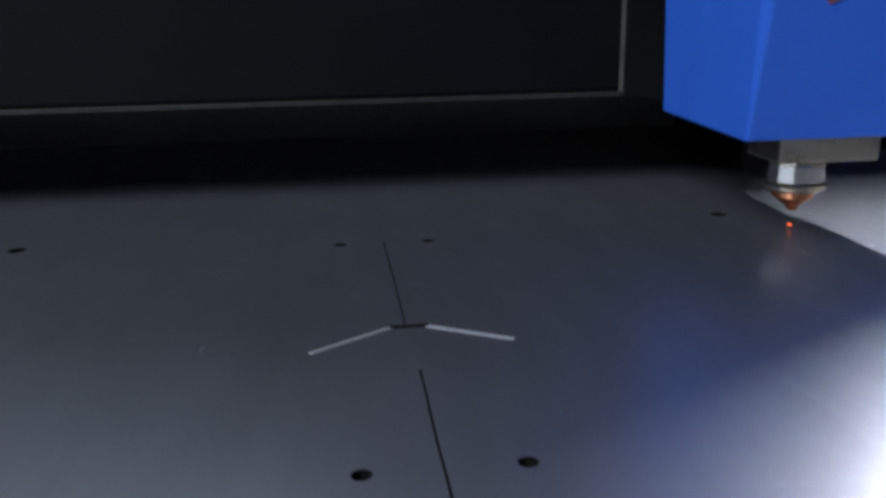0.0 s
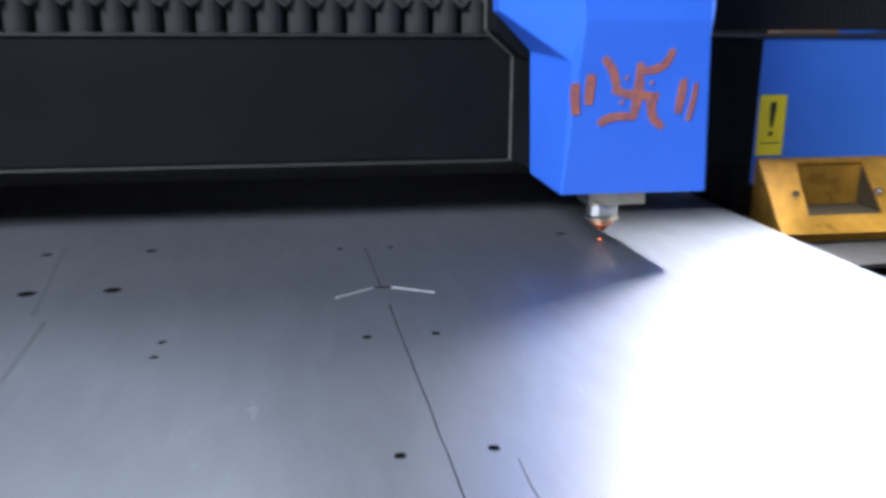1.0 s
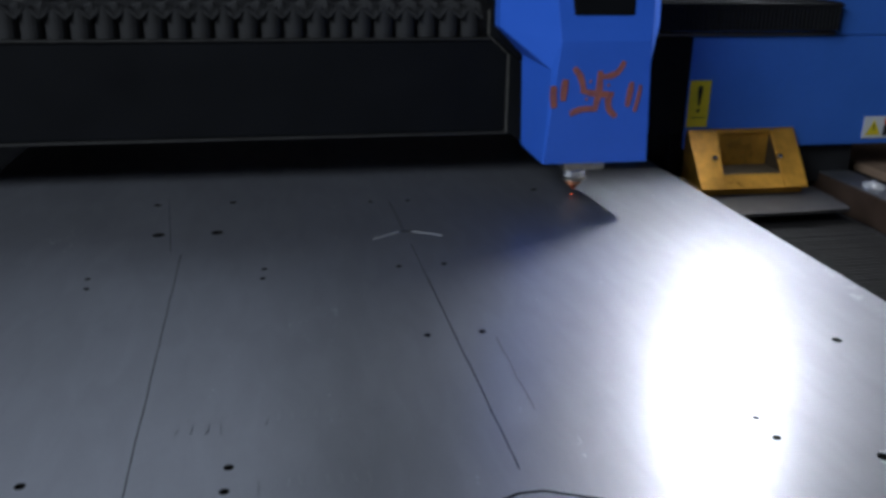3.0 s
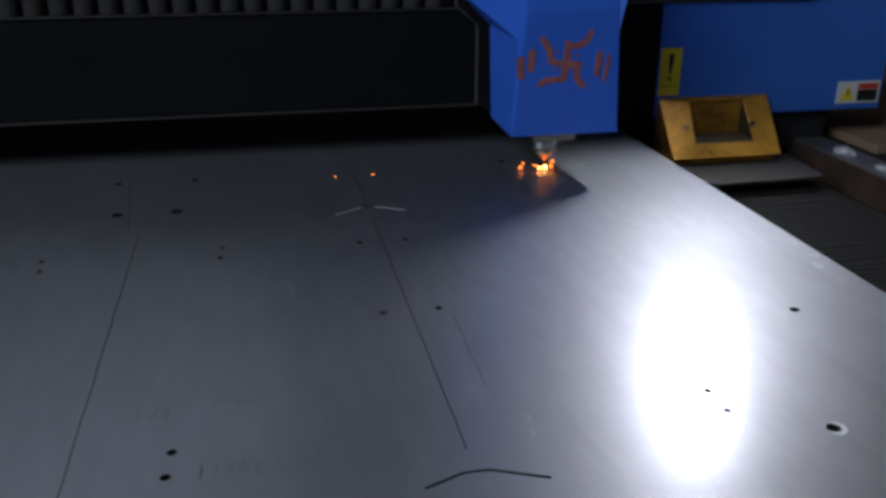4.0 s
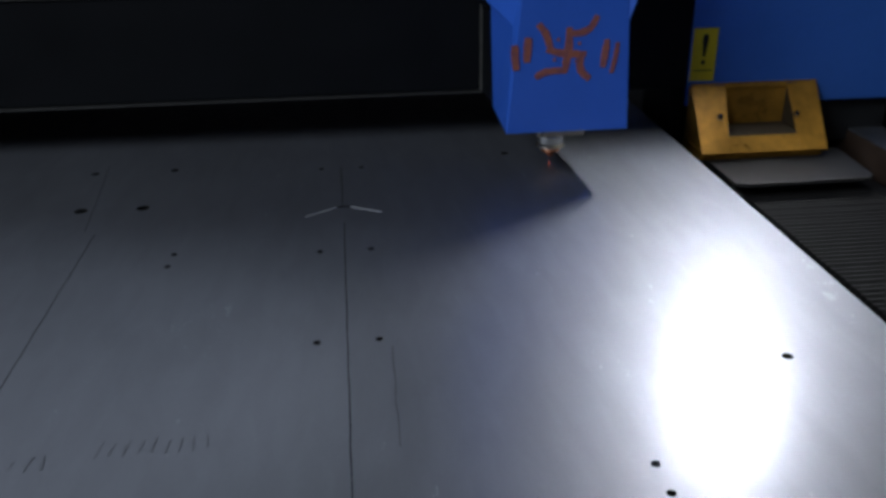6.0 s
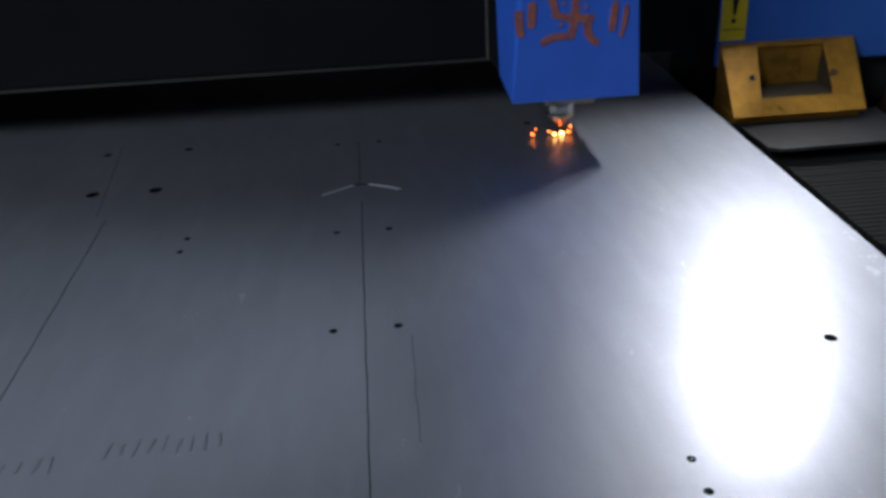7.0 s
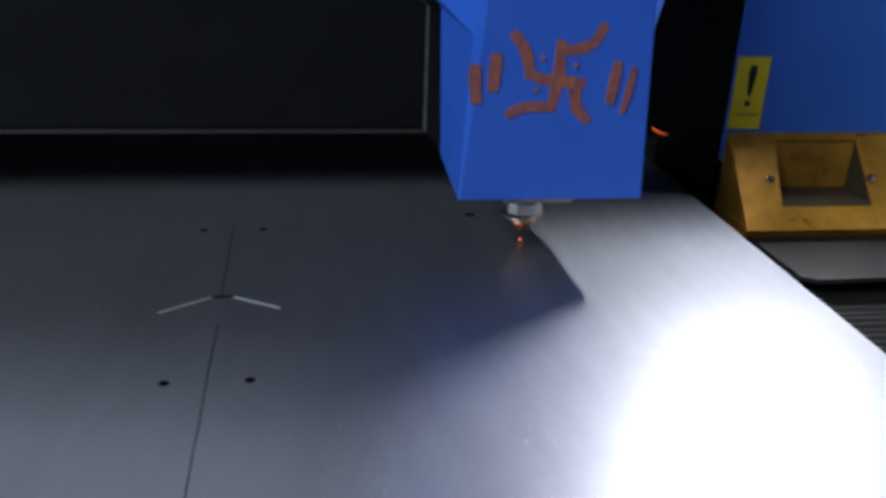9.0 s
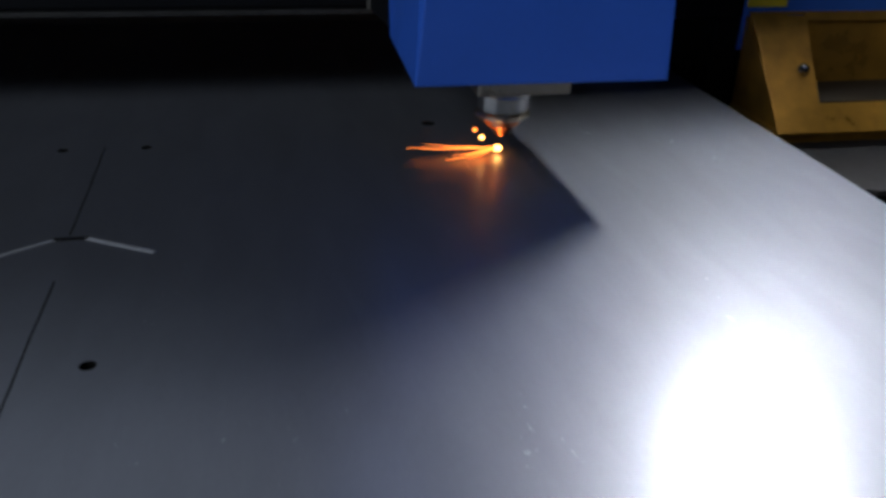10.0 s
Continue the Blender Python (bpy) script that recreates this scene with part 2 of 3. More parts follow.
# ---- the steel sheet on the bed ----
HOLES = [(-0.387, 0.193, 6.2), (-0.265, 0.193, 6.2), (-0.367, 0.035, 8.8), (-0.282, 0.035, 8.8), (-0.210, -0.130, 3.6), (-0.212, -0.165, 3.6),
         (-0.436, -0.134, 3.6), (-0.431, -0.168, 3.6), (-0.0265, -0.368, 4.0), (0.037, -0.368, 4.0), (-0.029, -0.146, 4.0), (0.034, -0.146, 4.0),
         (-0.035, 0.166, 4.0), (0.028, 0.166, 4.0), (0.263, 0.201, 6.0), (0.431, -0.452, 5.5), (0.251, -0.594, 3.4), (0.252, -0.629, 3.7),
         (0.329, -0.673, 5.6), (-0.235, -0.597, 4.2), (-0.237, -0.631, 4.2), (-0.400, -0.597, 4.6), (-0.402, -0.631, 4.6)]


def slot(points, width):
    """The outline of a cut along points."""
    left, right = [], []
    for i, (x, y) in enumerate(points):
        a, b = points[max(0, i - 1)], points[min(len(points) - 1, i + 1)]
        d = Vector((b[0] - a[0], b[1] - a[1])).normalized()
        left.append((x - d.y * width / 2, y + d.x * width / 2))
        right.append((x + d.y * width / 2, y - d.x * width / 2))
    return left + right[::-1]


def wobble(x0, y0, x1, y1, n, amount):
    return [(x0 + (x1 - x0) * i / n + random.uniform(-amount, amount), y0 + (y1 - y0) * i / n) for i in range(n + 1)]


CUTS = [slot(wobble(0.001, -0.056, 0.0075, -0.640, 24, 0.0005), 0.0011),
        slot(wobble(-0.001, 0.004, -0.004, 0.170, 8, 0.0003), 0.0009),
        slot(wobble(-0.326, -0.054, -0.315, -0.70, 24, 0.0005), 0.0010),
        slot(wobble(-0.342, -0.040, -0.373, 0.226, 9, 0.0006), 0.0007),
        slot([(-0.036, -0.686), (-0.002, -0.672), (0.019, -0.672), (0.065, -0.692)], 0.0030)]


def steel_sheet():
    bm = bmesh.new()
    loops = [[(-0.705, -1.15), (0.561, -1.15), (0.561, 1.35), (-0.705, 1.35)]]
    for x, y, r in HOLES:
        r *= 0.00104
        loops.append([(x + r * math.cos(2 * math.pi * i / 16), y + r * math.sin(2 * math.pi * i / 16)) for i in range(16)])
    loops += CUTS
    edges = []
    for loop in loops:
        vs = [bm.verts.new((x, y, 0)) for x, y in loop]
        edges += [bm.edges.new((vs[i], vs[(i + 1) % len(vs)])) for i in range(len(vs))]
    bmesh.ops.triangle_fill(bm, use_beauty=True, use_dissolve=False, edges=edges, normal=(0, 0, 1))
    top = list(bm.faces)
    out = bmesh.ops.extrude_face_region(bm, geom=top)
    for v in out["geom"]:
        if isinstance(v, bmesh.types.BMVert):
            v.co.z = -0.005
    return bm


sheet = thing("steel_sheet", label="scuffed mild steel sheet with drilled holes and cut lines", category="metal sheet")
plate_part = part("plate", steel_sheet(), SHEET, sheet)
plate_part.data.materials.append(CUT_DARK)
for f in plate_part.data.polygons:
    inside = all(-0.70 < plate_part.data.vertices[k].co.x < 0.56 and abs(plate_part.data.vertices[k].co.y) < 1.1 for k in f.vertices)
    if abs(f.normal.z) < 0.5 and inside:
        f.material_index = 1


def flat_mark(points, width, mat, name, label="", z=0.0006, widths=None):
    """A thin strip lying on the sheet."""
    rows, bm = [], bmesh.new()
    for i, (x, y) in enumerate(points):
        a, b = points[max(0, i - 1)], points[min(len(points) - 1, i + 1)]
        d = Vector((b[0] - a[0], b[1] - a[1])).normalized()
        w = (widths[i] if widths else width) / 2
        rows.append([bm.verts.new((x - d.y * w, y + d.x * w, z)), bm.verts.new((x + d.y * w, y - d.x * w, z)),
                     bm.verts.new((x + d.y * w, y - d.x * w, -0.001)), bm.verts.new((x - d.y * w, y + d.x * w, -0.001))])
    for a, b in zip(rows, rows[1:]):
        for i in range(4):
            bm.faces.new((a[i], a[(i + 1) % 4], b[(i + 1) % 4], b[i]))
    bm.faces.new(rows[0][::-1])
    bm.faces.new(rows[-1])
    return part(name, bm, mat, sheet, label)


# the glint on the angled cut's edges is painted as matte pale strips
flat_mark([(-0.051, -0.029), (-0.009, -0.0005)], 0.0028, GLINT_EDGE, "cut_edge", "edge of an angled cut with its glint painted pale")
flat_mark([(0.010, -0.0005), (0.053, -0.026)], 0.0028, GLINT_EDGE, "cut_edge", "edge of an angled cut with its glint painted pale")
flat_mark([(-0.010, 0.0), (0.011, 0.0)], 0.0034, CUT_DARK, "groove", "dark middle of the angled cut")
flat_mark(wobble(0.050, -0.386, 0.047, -0.545, 10, 0.0012), 0.0010, STAIN, "scratch", "faint grey scratch")

burr = [(0.330 + 0.0082 * math.cos(radians(a)), -0.6742 + 0.0082 * math.sin(radians(a))) for a in range(-150, 91, 20)]
flat_mark(burr, 0.0030, BURR, "hole_burr", "bright burr round a hole", widths=[0.0008 + 0.0030 * math.sin(math.pi * i / (len(burr) - 1)) for i in range(len(burr))])

FAINT = material("faded_marker", (0.30, 0.306, 0.33), 0.50, 0.86, 0.15, 60, 400, 0.05)
for x, y, w, n in ((-0.205, -0.52, 0.010, 9), (-0.285, -0.532, 0.012, 4), (-0.210, -0.628, 0.010, 9)):
    for k in range(n):
        x0 = x + k * w * 1.15
        flat_mark([(x0, y - random.uniform(0.006, 0.012)), (x0 + random.uniform(-0.003, 0.003), y + random.uniform(0.006, 0.012))], 0.0022, FAINT, "marker_bar", z=0.0003)

# ---- bed below and beside the sheet ----
bed = thing("cutting_bed", label="dark steel cutting bed frame under the sheet", category="machine bed")
# the left side is widened, in black, and hides the floor there
part("side_frame", box(-1.24, -0.74, -1.3, 1.5, -0.85, -0.10, 0.004), BLACK, bed)
part("side_frame", box(0.60, 0.62, -1.3, 1.5, -0.85, -0.07, 0.004), DARK, bed)
part("end_frame", box(-0.74, 0.60, -1.32, -1.25, -0.85, -0.04, 0.004), DARK, bed)
part("end_frame", box(-0.74, 0.60, 1.45, 1.52, -0.85, -0.04, 0.004), DARK, bed)
part("scrap_tray", box(-0.74, 0.60, -1.25, 1.45, -0.45, -0.44), DARK, bed)
slat = box(-0.69, 0.548, -0.002, 0.002, -0.09, -0.006)
first = part("slat", slat, DARK, bed)
first.location = (0, -1.2, 0)
for i in range(1, 34):
    more = new("slat", first.data)
    more.parent, more.location = bed, (0, -1.2 + 0.078 * i, 0)

# ---- side way with its dust bellows ----
guide = thing("rail_bellows", label="black finely pleated bellows over the side guide rail", category="machine bellows")
guide.location = (0.7575, 0, -0.085)


def rib(pitch, half, depth):
    """One fold of the cover: a ridge across, with two flanks."""
    rings = []
    for y, out in ((0, 0), (pitch * 0.35, depth), (pitch * 0.65, depth), (pitch, 0)):
        rings.append([(-half - out, y, -0.05), (-half - out, y, out), (half + out, y, out), (half + out, y, -0.05)])
    return loft(rings)


fold = part("pleat", rib(0.0125, 0.1055, 0.0045), RIB_FABRIC, guide)
fold.location = (0, 0.245, 0.016)
for i in range(1, 115):
    more = new("pleat", fold.data)
    more.parent, more.location = guide, (random.uniform(-0.0008, 0.0008), 0.245 - 0.0126 * i, 0.016 + random.uniform(-0.0008, 0.0008))
plate = thing("bellows_end_plate", label="flat grey steel end plate over the rail bellows", category="machine plate", group="bellows end plates")
near_plate = thing("bellows_end_plate", label="grey steel end plate near the sheet edge", category="machine plate", group="bellows end plates")
part("plate", prism([(0.590, -0.56), (0.87, -0.56), (0.87, -0.400), (0.858, -0.388), (0.612, -0.388), (0.594, -0.406)], -0.036, -0.030, "z", 0.0015), GREY, near_plate)
part("plate", prism([(0.618, 0.262), (0.872, 0.262), (0.860, 0.121), (0.846, 0.108), (0.640, 0.104), (0.622, 0.116)], -0.043, -0.037, "z", 0.0015), GREY, plate)

# ---- rack and rail beyond the bellows ----
rail = thing("guide_rail", label="dark steel guide rail with a bare worn top strip", category="machine rail")
part("base", box(0.867, 1.07, -1.3, 1.5, -0.30, -0.092, 0.004), DARK, rail)
part("rail_body", box(0.934, 1.004, -1.3, 1.5, -0.0915, -0.0312, 0.003), RUST, rail, "brown oily flank")
part("worn_strip", box(0.9355, 1.003, -1.3, 1.5, -0.0310, -0.0275, 0.001), STEEL, rail, "worn bright steel top")
part("outer_plate", box(1.006, 1.125, -1.3, 1.5, -0.070, -0.045, 0.002), DARK, rail)
scrap = thing("foil_scrap", 0.969, 0.10, -0.0275, "small pale crumpled scrap on the rail", "scrap")
bm = bmesh.new()
bmesh.ops.create_icosphere(bm, subdivisions=3, radius=1)
for v in bm.verts:
    k = 1 + 0.4 * noise.noise(v.co * 2.9 + Vector((3, 1, 7))) + 0.2 * noise.noise(v.co * 7)
    v.co = Vector((v.co.x * 0.013 * k, v.co.y * 0.022 * k, max(0, v.co.z) * 0.006 * k))
part("scrap", bm, FILM, scrap)
film = thing("crumpled_film", 0.966, 0.221, -0.0275, "small crumpled piece of clear plastic film on the rail", "plastic scrap")
bm = bmesh.new()
bmesh.ops.create_icosphere(bm, subdivisions=3, radius=1)
for v in bm.verts:
    k = 1 + 0.35 * noise.noise(v.co * 2.3) + 0.25 * noise.noise(v.co * 6)
    v.co = Vector((v.co.x * 0.018 * k, v.co.y * 0.024 * k, max(0, v.co.z) * 0.012 * k))
part("film", bm, FILM, film)
board = thing("packing_board", label="brown packing board lying beside the machine", category="board")
part("sheet", box(1.06, 2.6, 0.25, 2.15, -0.0445, -0.026, 0.004), BOARD, board)
part("support", box(1.25, 2.5, 0.35, 2.1, -0.85, -0.0445), DARK, board)

# ---- gantry ----
gantry = thing("gantry_beam", label="black painted gantry beam spanning the bed", category="gantry")
part("beam", box(-1.15, 0.405, 0.2725, 0.66, 0.0905, 0.2555, 0.003), BLACK, gantry)
part("lower_lip", box(-1.15, 0.405, 0.2690, 0.2795, 0.0860, 0.0900, 0.0005), BARE, gantry, "thin bare metal lower edge")
part("upper_lip", box(-1.15, 0.405, 0.2680, 0.335, 0.2560, 0.2590, 0.0005), BARE, gantry, "thin bare metal upper edge")
part("cover_plate", box(0.4055, 0.6035, 0.3145, 0.46, 0.068, 0.2535, 0.002), BLACK, gantry)
part("lower_cover", box(0.577, 0.6035, 0.3155, 0.46, -0.068, 0.0675, 0.002), BLACK, gantry)
# unseen plate at the back, added to block light under the beam
part("rear_light_stop", box(-1.15, 0.405, 0.655, 0.66, 0.0008, 0.0900), LIGHT_STOP, gantry, "added grey plate that keeps light from under the beam")
# unseen end plate, added to close the same light leak
part("end_light_stop", box(0.4055, 0.4115, 0.4605, 0.6545, 0.0008, 0.2535, 0.001), BLACK, gantry)
part("right_lip", box(0.4055, 0.9005, 0.3120, 0.335, 0.2555, 0.2605, 0.0008), PLATE_EDGE, gantry, "thin bare metal upper edge")
part("end_leg", box(0.625, 1.003, 0.34, 0.56, -0.05, 0.0345, 0.004), DARK, gantry)
part("end_leg", box(-1.15, -0.86, 0.24, 0.46, -0.30, 0.090, 0.004), DARK, gantry)

# zigzag bellows on the beam
PITCH = 0.0385


def upright_fold(pitch, depth, h, peak):
    """One upright fold: a rounded front with a pointed top between two narrow grooves, under a roof whose edge hangs down over the grooves."""
    rings = []
    for f, out, dip in ((0.0, 0.10, 1.15), (0.07, 0.62, 1.0), (0.2, 0.86, 0.6), (0.36, 0.97, 0.1), (0.5, 1.0, -0.45), (0.64, 0.97, 0.1), (0.8, 0.86, 0.6), (0.93, 0.62, 1.0), (1.0, 0.10, 1.15)):
        x, y = f * pitch, -depth * out
        edge, top = -depth * 1.02 - 0.004 + 0.006 * (1 - dip), h - peak * dip
        back = h + peak * (0.35 + 0.45 * max(0.0, dip))
        rings.append([(x, 0.10, 0), (x, y, 0), (x, y, top - 0.004), (x, edge, top - 0.0012), (x, edge, top + 0.0012), (x, edge + 0.030, back), (x, 0.10, back)])
    return loft(rings)


def zigzag_bellows(label, x0, x1, pitch, y0, z0, h, depth, peak, slack, cloth):
    ob = thing("gantry_bellows", x0, y0, z0, label, "machine bellows", "gantry bellows")
    fold = part("fold", upright_fold(pitch, depth, h, peak), cloth, ob)
    for i in range(1, int(round((x1 - x0) / pitch))):
        more = new("fold", fold.data)
        more.parent = ob
        more.matrix_local = pose(i * pitch, random.uniform(-slack, slack), random.uniform(-slack, slack) * 0.5, random.uniform(-1, 1) * slack * 700, 0, random.uniform(-1, 1) * slack * 900)
    return ob


open_bellows = zigzag_bellows("dusty black pleated bellows along the gantry beam", -1.13, 0.178, PITCH, 0.3035, 0.2600, 0.047, 0.030, 0.012, 0.0012, FABRIC)
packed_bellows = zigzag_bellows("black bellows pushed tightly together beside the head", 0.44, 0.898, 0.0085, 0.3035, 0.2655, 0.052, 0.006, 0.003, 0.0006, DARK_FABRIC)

# blue end housing
housing = thing("gantry_end_housing", label="blue enamelled sheet metal housing at the end of the gantry", category="machine housing")
part("lower_shell", box(0.605, 1.105, 0.3175, 0.60, 0.034, 0.254, 0.004), BOX_BLUE, housing)
part("upper_shell", box(0.901, 1.105, 0.3170, 0.58, 0.2545, 0.327, 0.004), BOX_BLUE, housing)

sign = thing("warning_sticker", label="yellow warning sticker with a black exclamation mark", category="sticker")
part("paper", box(0.6085, 0.6515, 0.3150, 0.3173, 0.079, 0.1705), YELLOW, sign)
mark = stroke([(0.6305, 0.160), (0.6300, 0.150), (0.6295, 0.122)], [0.008, 0.0105, 0.004], lambda z: 0.3147)
part("stroke", mark, INK, sign, "black exclamation stroke")
part("dot", prism([(0.6293 + 0.0038 * math.cos(a * math.pi / 6), 0.112 + 0.0038 * math.sin(a * math.pi / 6)) for a in range(12)], 0.3155, 0.3142), INK, sign, "black dot")
part("print_bar", box(0.613, 0.647, 0.3144, 0.3151, 0.097, 0.0985), INK, sign, "small unreadable print")
label_plate = thing("hazard_label", label="white hazard label with yellow triangle and black panel", category="sticker")
part("paper", box(1.0015, 1.0975, 0.3150, 0.3173, 0.047, 0.0915), WHITE, label_plate)
part("triangle", prism([(1.0075, 0.053), (1.0415, 0.053), (1.0245, 0.085)], 0.3155, 0.3143), YELLOW, label_plate, "yellow warning triangle")
part("triangle_border", prism([(1.0230, 0.076), (1.0260, 0.076), (1.0255, 0.064), (1.0235, 0.064)], 0.3150, 0.3137), INK, label_plate)
part("panel", box(1.0475, 1.0925, 0.3143, 0.3151, 0.051, 0.074), INK, label_plate, "black panel")
part("heading", box(1.0475, 1.0925, 0.3143, 0.3151, 0.0755, 0.087), RED, label_plate, "red heading bar")
for k in range(3):
    part("print_bar", box(1.0515, 1.0885, 0.3137, 0.3145, 0.055 + 0.006 * k, 0.057 + 0.006 * k), GREY, label_plate)

# ---- golden bracket ----
bracket = thing("golden_bracket", label="golden yellow painted steel bracket with a square pocket, smudged with soot", category="bracket")
TOP_Y, TOP_Z, BOT_Y, BOT_Z = 0.313, 0.0735, 0.2125, -0.0215


def slope(u, v, inset=0.0):
    """u along x, v from the lower edge (0) to the upper (1) of the sloped face; inset goes inwards."""
    return (u, BOT_Y + (TOP_Y - BOT_Y) * v + inset * 0.72, BOT_Z + (TOP_Z - BOT_Z) * v - inset * 0.69)


def sloped_plate(outline, t0, t1):
    return loft([[slope(u, v, t1) for u, v in outline], [slope(u, v, t0) for u, v in outline]], 0.0008)


part("left_cheek", sloped_plate([(0.604, 0.0), (0.6535, 0.0), (0.673, 0.97), (0.612, 1.0)], 0, 0.004), GOLD, bracket)
part("right_cheek", sloped_plate([(0.778, 0.0), (0.827, 0.0), (0.841, 1.0), (0.787, 0.97)], 0, 0.004), GOLD, bracket)
part("lower_bar", sloped_plate([(0.6540, 0.0), (0.7775, 0.0), (0.7796, 0.24), (0.6583, 0.24)], 0.0006, 0.004), GOLD, bracket)
part("upper_bar", sloped_plate([(0.6732, 0.93), (0.7864, 0.93), (0.7868, 1.0), (0.6732, 1.0)], 0.0004, 0.004), GOLD, bracket)
lo, hi = slope(0, 0.24), slope(0, 0.93)
back = hi[1] + 0.006
part("pocket", box(0.655, 0.7895, back, back + 0.003, lo[2] - 0.003, hi[2]), GOLD, bracket)
# the pocket's floor and right cheek are dark brown, the left cheek gold
part("pocket_floor", box(0.655, 0.7895, lo[1] + 0.004, back - 0.0003, lo[2] - 0.004, lo[2] - 0.0006), DARK_GOLD, bracket, "dark brown pocket floor")
for x0, x1 in ((0.6545, 0.6570), (0.7870, 0.7895)):
    part("pocket_cheek", prism([(lo[1] + 0.003, lo[2]), (back - 0.0003, lo[2]), (back - 0.0003, hi[2])], x0, x1, "x"), GOLD if x0 < 0.7 else DARK_GOLD, bracket)
part("side_wall", prism([(BOT_Y + 0.006, BOT_Z - 0.004), (0.317, BOT_Z - 0.004), (0.317, TOP_Z - 0.004), (TOP_Y, TOP_Z - 0.006)], 0.610, 0.613, "x"), GOLD, bracket)
part("side_wall", prism([(BOT_Y + 0.006, BOT_Z - 0.004), (0.317, BOT_Z - 0.004), (0.317, TOP_Z - 0.004), (TOP_Y, TOP_Z - 0.006)], 0.822, 0.826, "x"), GOLD, bracket)
part("top_flange", box(0.612, 0.841, 0.313, 0.3168, 0.0712, 0.0740, 0.0006), GOLD, bracket)
part("foot", box(0.608, 0.824, 0.2280, 0.317, -0.0365, -0.0215, 0.001), GOLD, bracket)
for u in (0.649, 0.787):
    bm = lathe([(0.0001, 0.0), (0.0062, 0.0), (0.0062, 0.003), (0.0050, 0.0055), (0.0025, 0.0058), (0.0022, 0.0040), (0.0001, 0.0040)], n=16)
    s = part("screw", bm, CHROME, bracket, "polished socket screw", smooth=False)
    s.matrix_local = Matrix.Translation(slope(u, 0.505)) @ Euler((radians(46.5), 0, 0)).to_matrix().to_4x4()

# ---- the cutting head (built round its own middle; it slides along the gantry) ----
head = thing("laser_cutting_unit", label="bright blue laser cutting head with an orange hand-painted mark", category="laser cutter")
LEAN = 0.014


def front(z):
    """Where the front panel stands."""
    return 0.0 - LEAN * (z - 0.10) / 0.19


def head_cover():
    """A box that widens at the shoulders; slanted flanks run from the front to the widest place."""
    bm = bmesh.new()
    # the top is carried up out of view to lengthen the head's shadow
    half = {"f0": (0.0868, 0.0, 0.0965), "b0": (0.083, 0.150, 0.0965), "tip": (0.0790, 0.006, 0.245), "f1": (0.0715, front(0.29), 0.290), "inner": (0.088, 0.150, 0.252),
            "o1": (0.136, 0.115, 0.300), "o2": (0.136, 0.150, 0.300), "ft": (0.114, 0.102, 0.790), "ot": (0.133, 0.140, 0.790), "bt": (0.133, 0.175, 0.790)}
    v = {(k, sign): bm.verts.new((sign * x, y, z)) for k, (x, y, z) in half.items() for sign in (-1, 1)}
    for sign in (-1, 1):
        for names in (("f0", "b0", "inner", "tip", "f1"), ("inner", "o2", "o1", "tip"), ("tip", "o1", "ot", "ft", "f1"), ("o1", "o2", "bt", "ot")):
            bm.faces.new([v[(k, sign)] for k in names])
    for a, b in (("f0", "f1"), ("f1", "ft"), ("b0", "f0"), ("b0", "inner"), ("inner", "o2"), ("o2", "bt")):
        bm.faces.new([v[(a, -1)], v[(a, 1)], v[(b, 1)], v[(b, -1)]])
    bm.faces.new([v[k] for k in (("ft", -1), ("ft", 1), ("ot", 1), ("bt", 1), ("bt", -1), ("ot", -1))])
    bmesh.ops.recalc_face_normals(bm, faces=bm.faces)
    bmesh.ops.bevel(bm, geom=list(bm.edges), offset=0.0020, segments=2, affect="EDGES", profile=0.6)
    return bm


cover = head_cover()
part("cover", cover, BLUE, head)
panel = prism([(-0.051, 0.327), (0.044, 0.327), (0.066, 0.56), (-0.076, 0.56)], 0.034, -0.006, "y", 0.004)
window = part("viewing_panel", panel, BLACK, head, "sunken black panel")
for v in window.data.vertices:
    v.co.y += (v.co.z - 0.334) * 0.232
tri = lambda s, y: prism([(0.0 - 0.028 * s, 0.388 - 0.017 * s), (0.0 + 0.028 * s, 0.388 - 0.017 * s), (0.0, 0.388 + 0.0295 * s)], y + 0.002, y)


def lean_back(ob):
    for v in ob.data.vertices:
        v.co.y += (v.co.z - 0.334) * 0.232
        v.co.x += -0.001
    return ob


lean_back(part("hazard_triangle", tri(1.08, -0.0060), YELLOW, window, "yellow laser warning triangle"))
lean_back(part("triangle_border", tri(0.92, -0.0070), INK, window))
lean_back(part("triangle_field", tri(0.78, -0.0080), YELLOW, window))
burst = [((0.0075 if k % 2 else 0.0045) * math.cos(k * math.pi / 8), 0.381 + (0.0075 if k % 2 else 0.0045) * math.sin(k * math.pi / 8)) for k in range(16)]
lean_back(part("burst", prism(burst, -0.007, -0.0088), INK, window))

# the painted mark: brush strokes on the front panel
SYM = (-0.007, 0.2115)


def brush(points, width, taper=0.6):
    pts = smooth_line([(SYM[0] + u * 0.00039, SYM[1] - v * 0.00041) for u, v in points])
    n = len(pts) - 1
    widths = [width * (0.55 + 0.45 * math.sin(math.pi * min(1, max(0, 0.15 + 0.7 * i / n)))) for i in range(n + 1)]
    part("brush_mark", stroke(pts, [w * 1.15 for w in widths], front, 0.0005 + 0.00012 * (len(head.children) % 16), jag=0.10), ORANGE, head, "orange brushed paint")


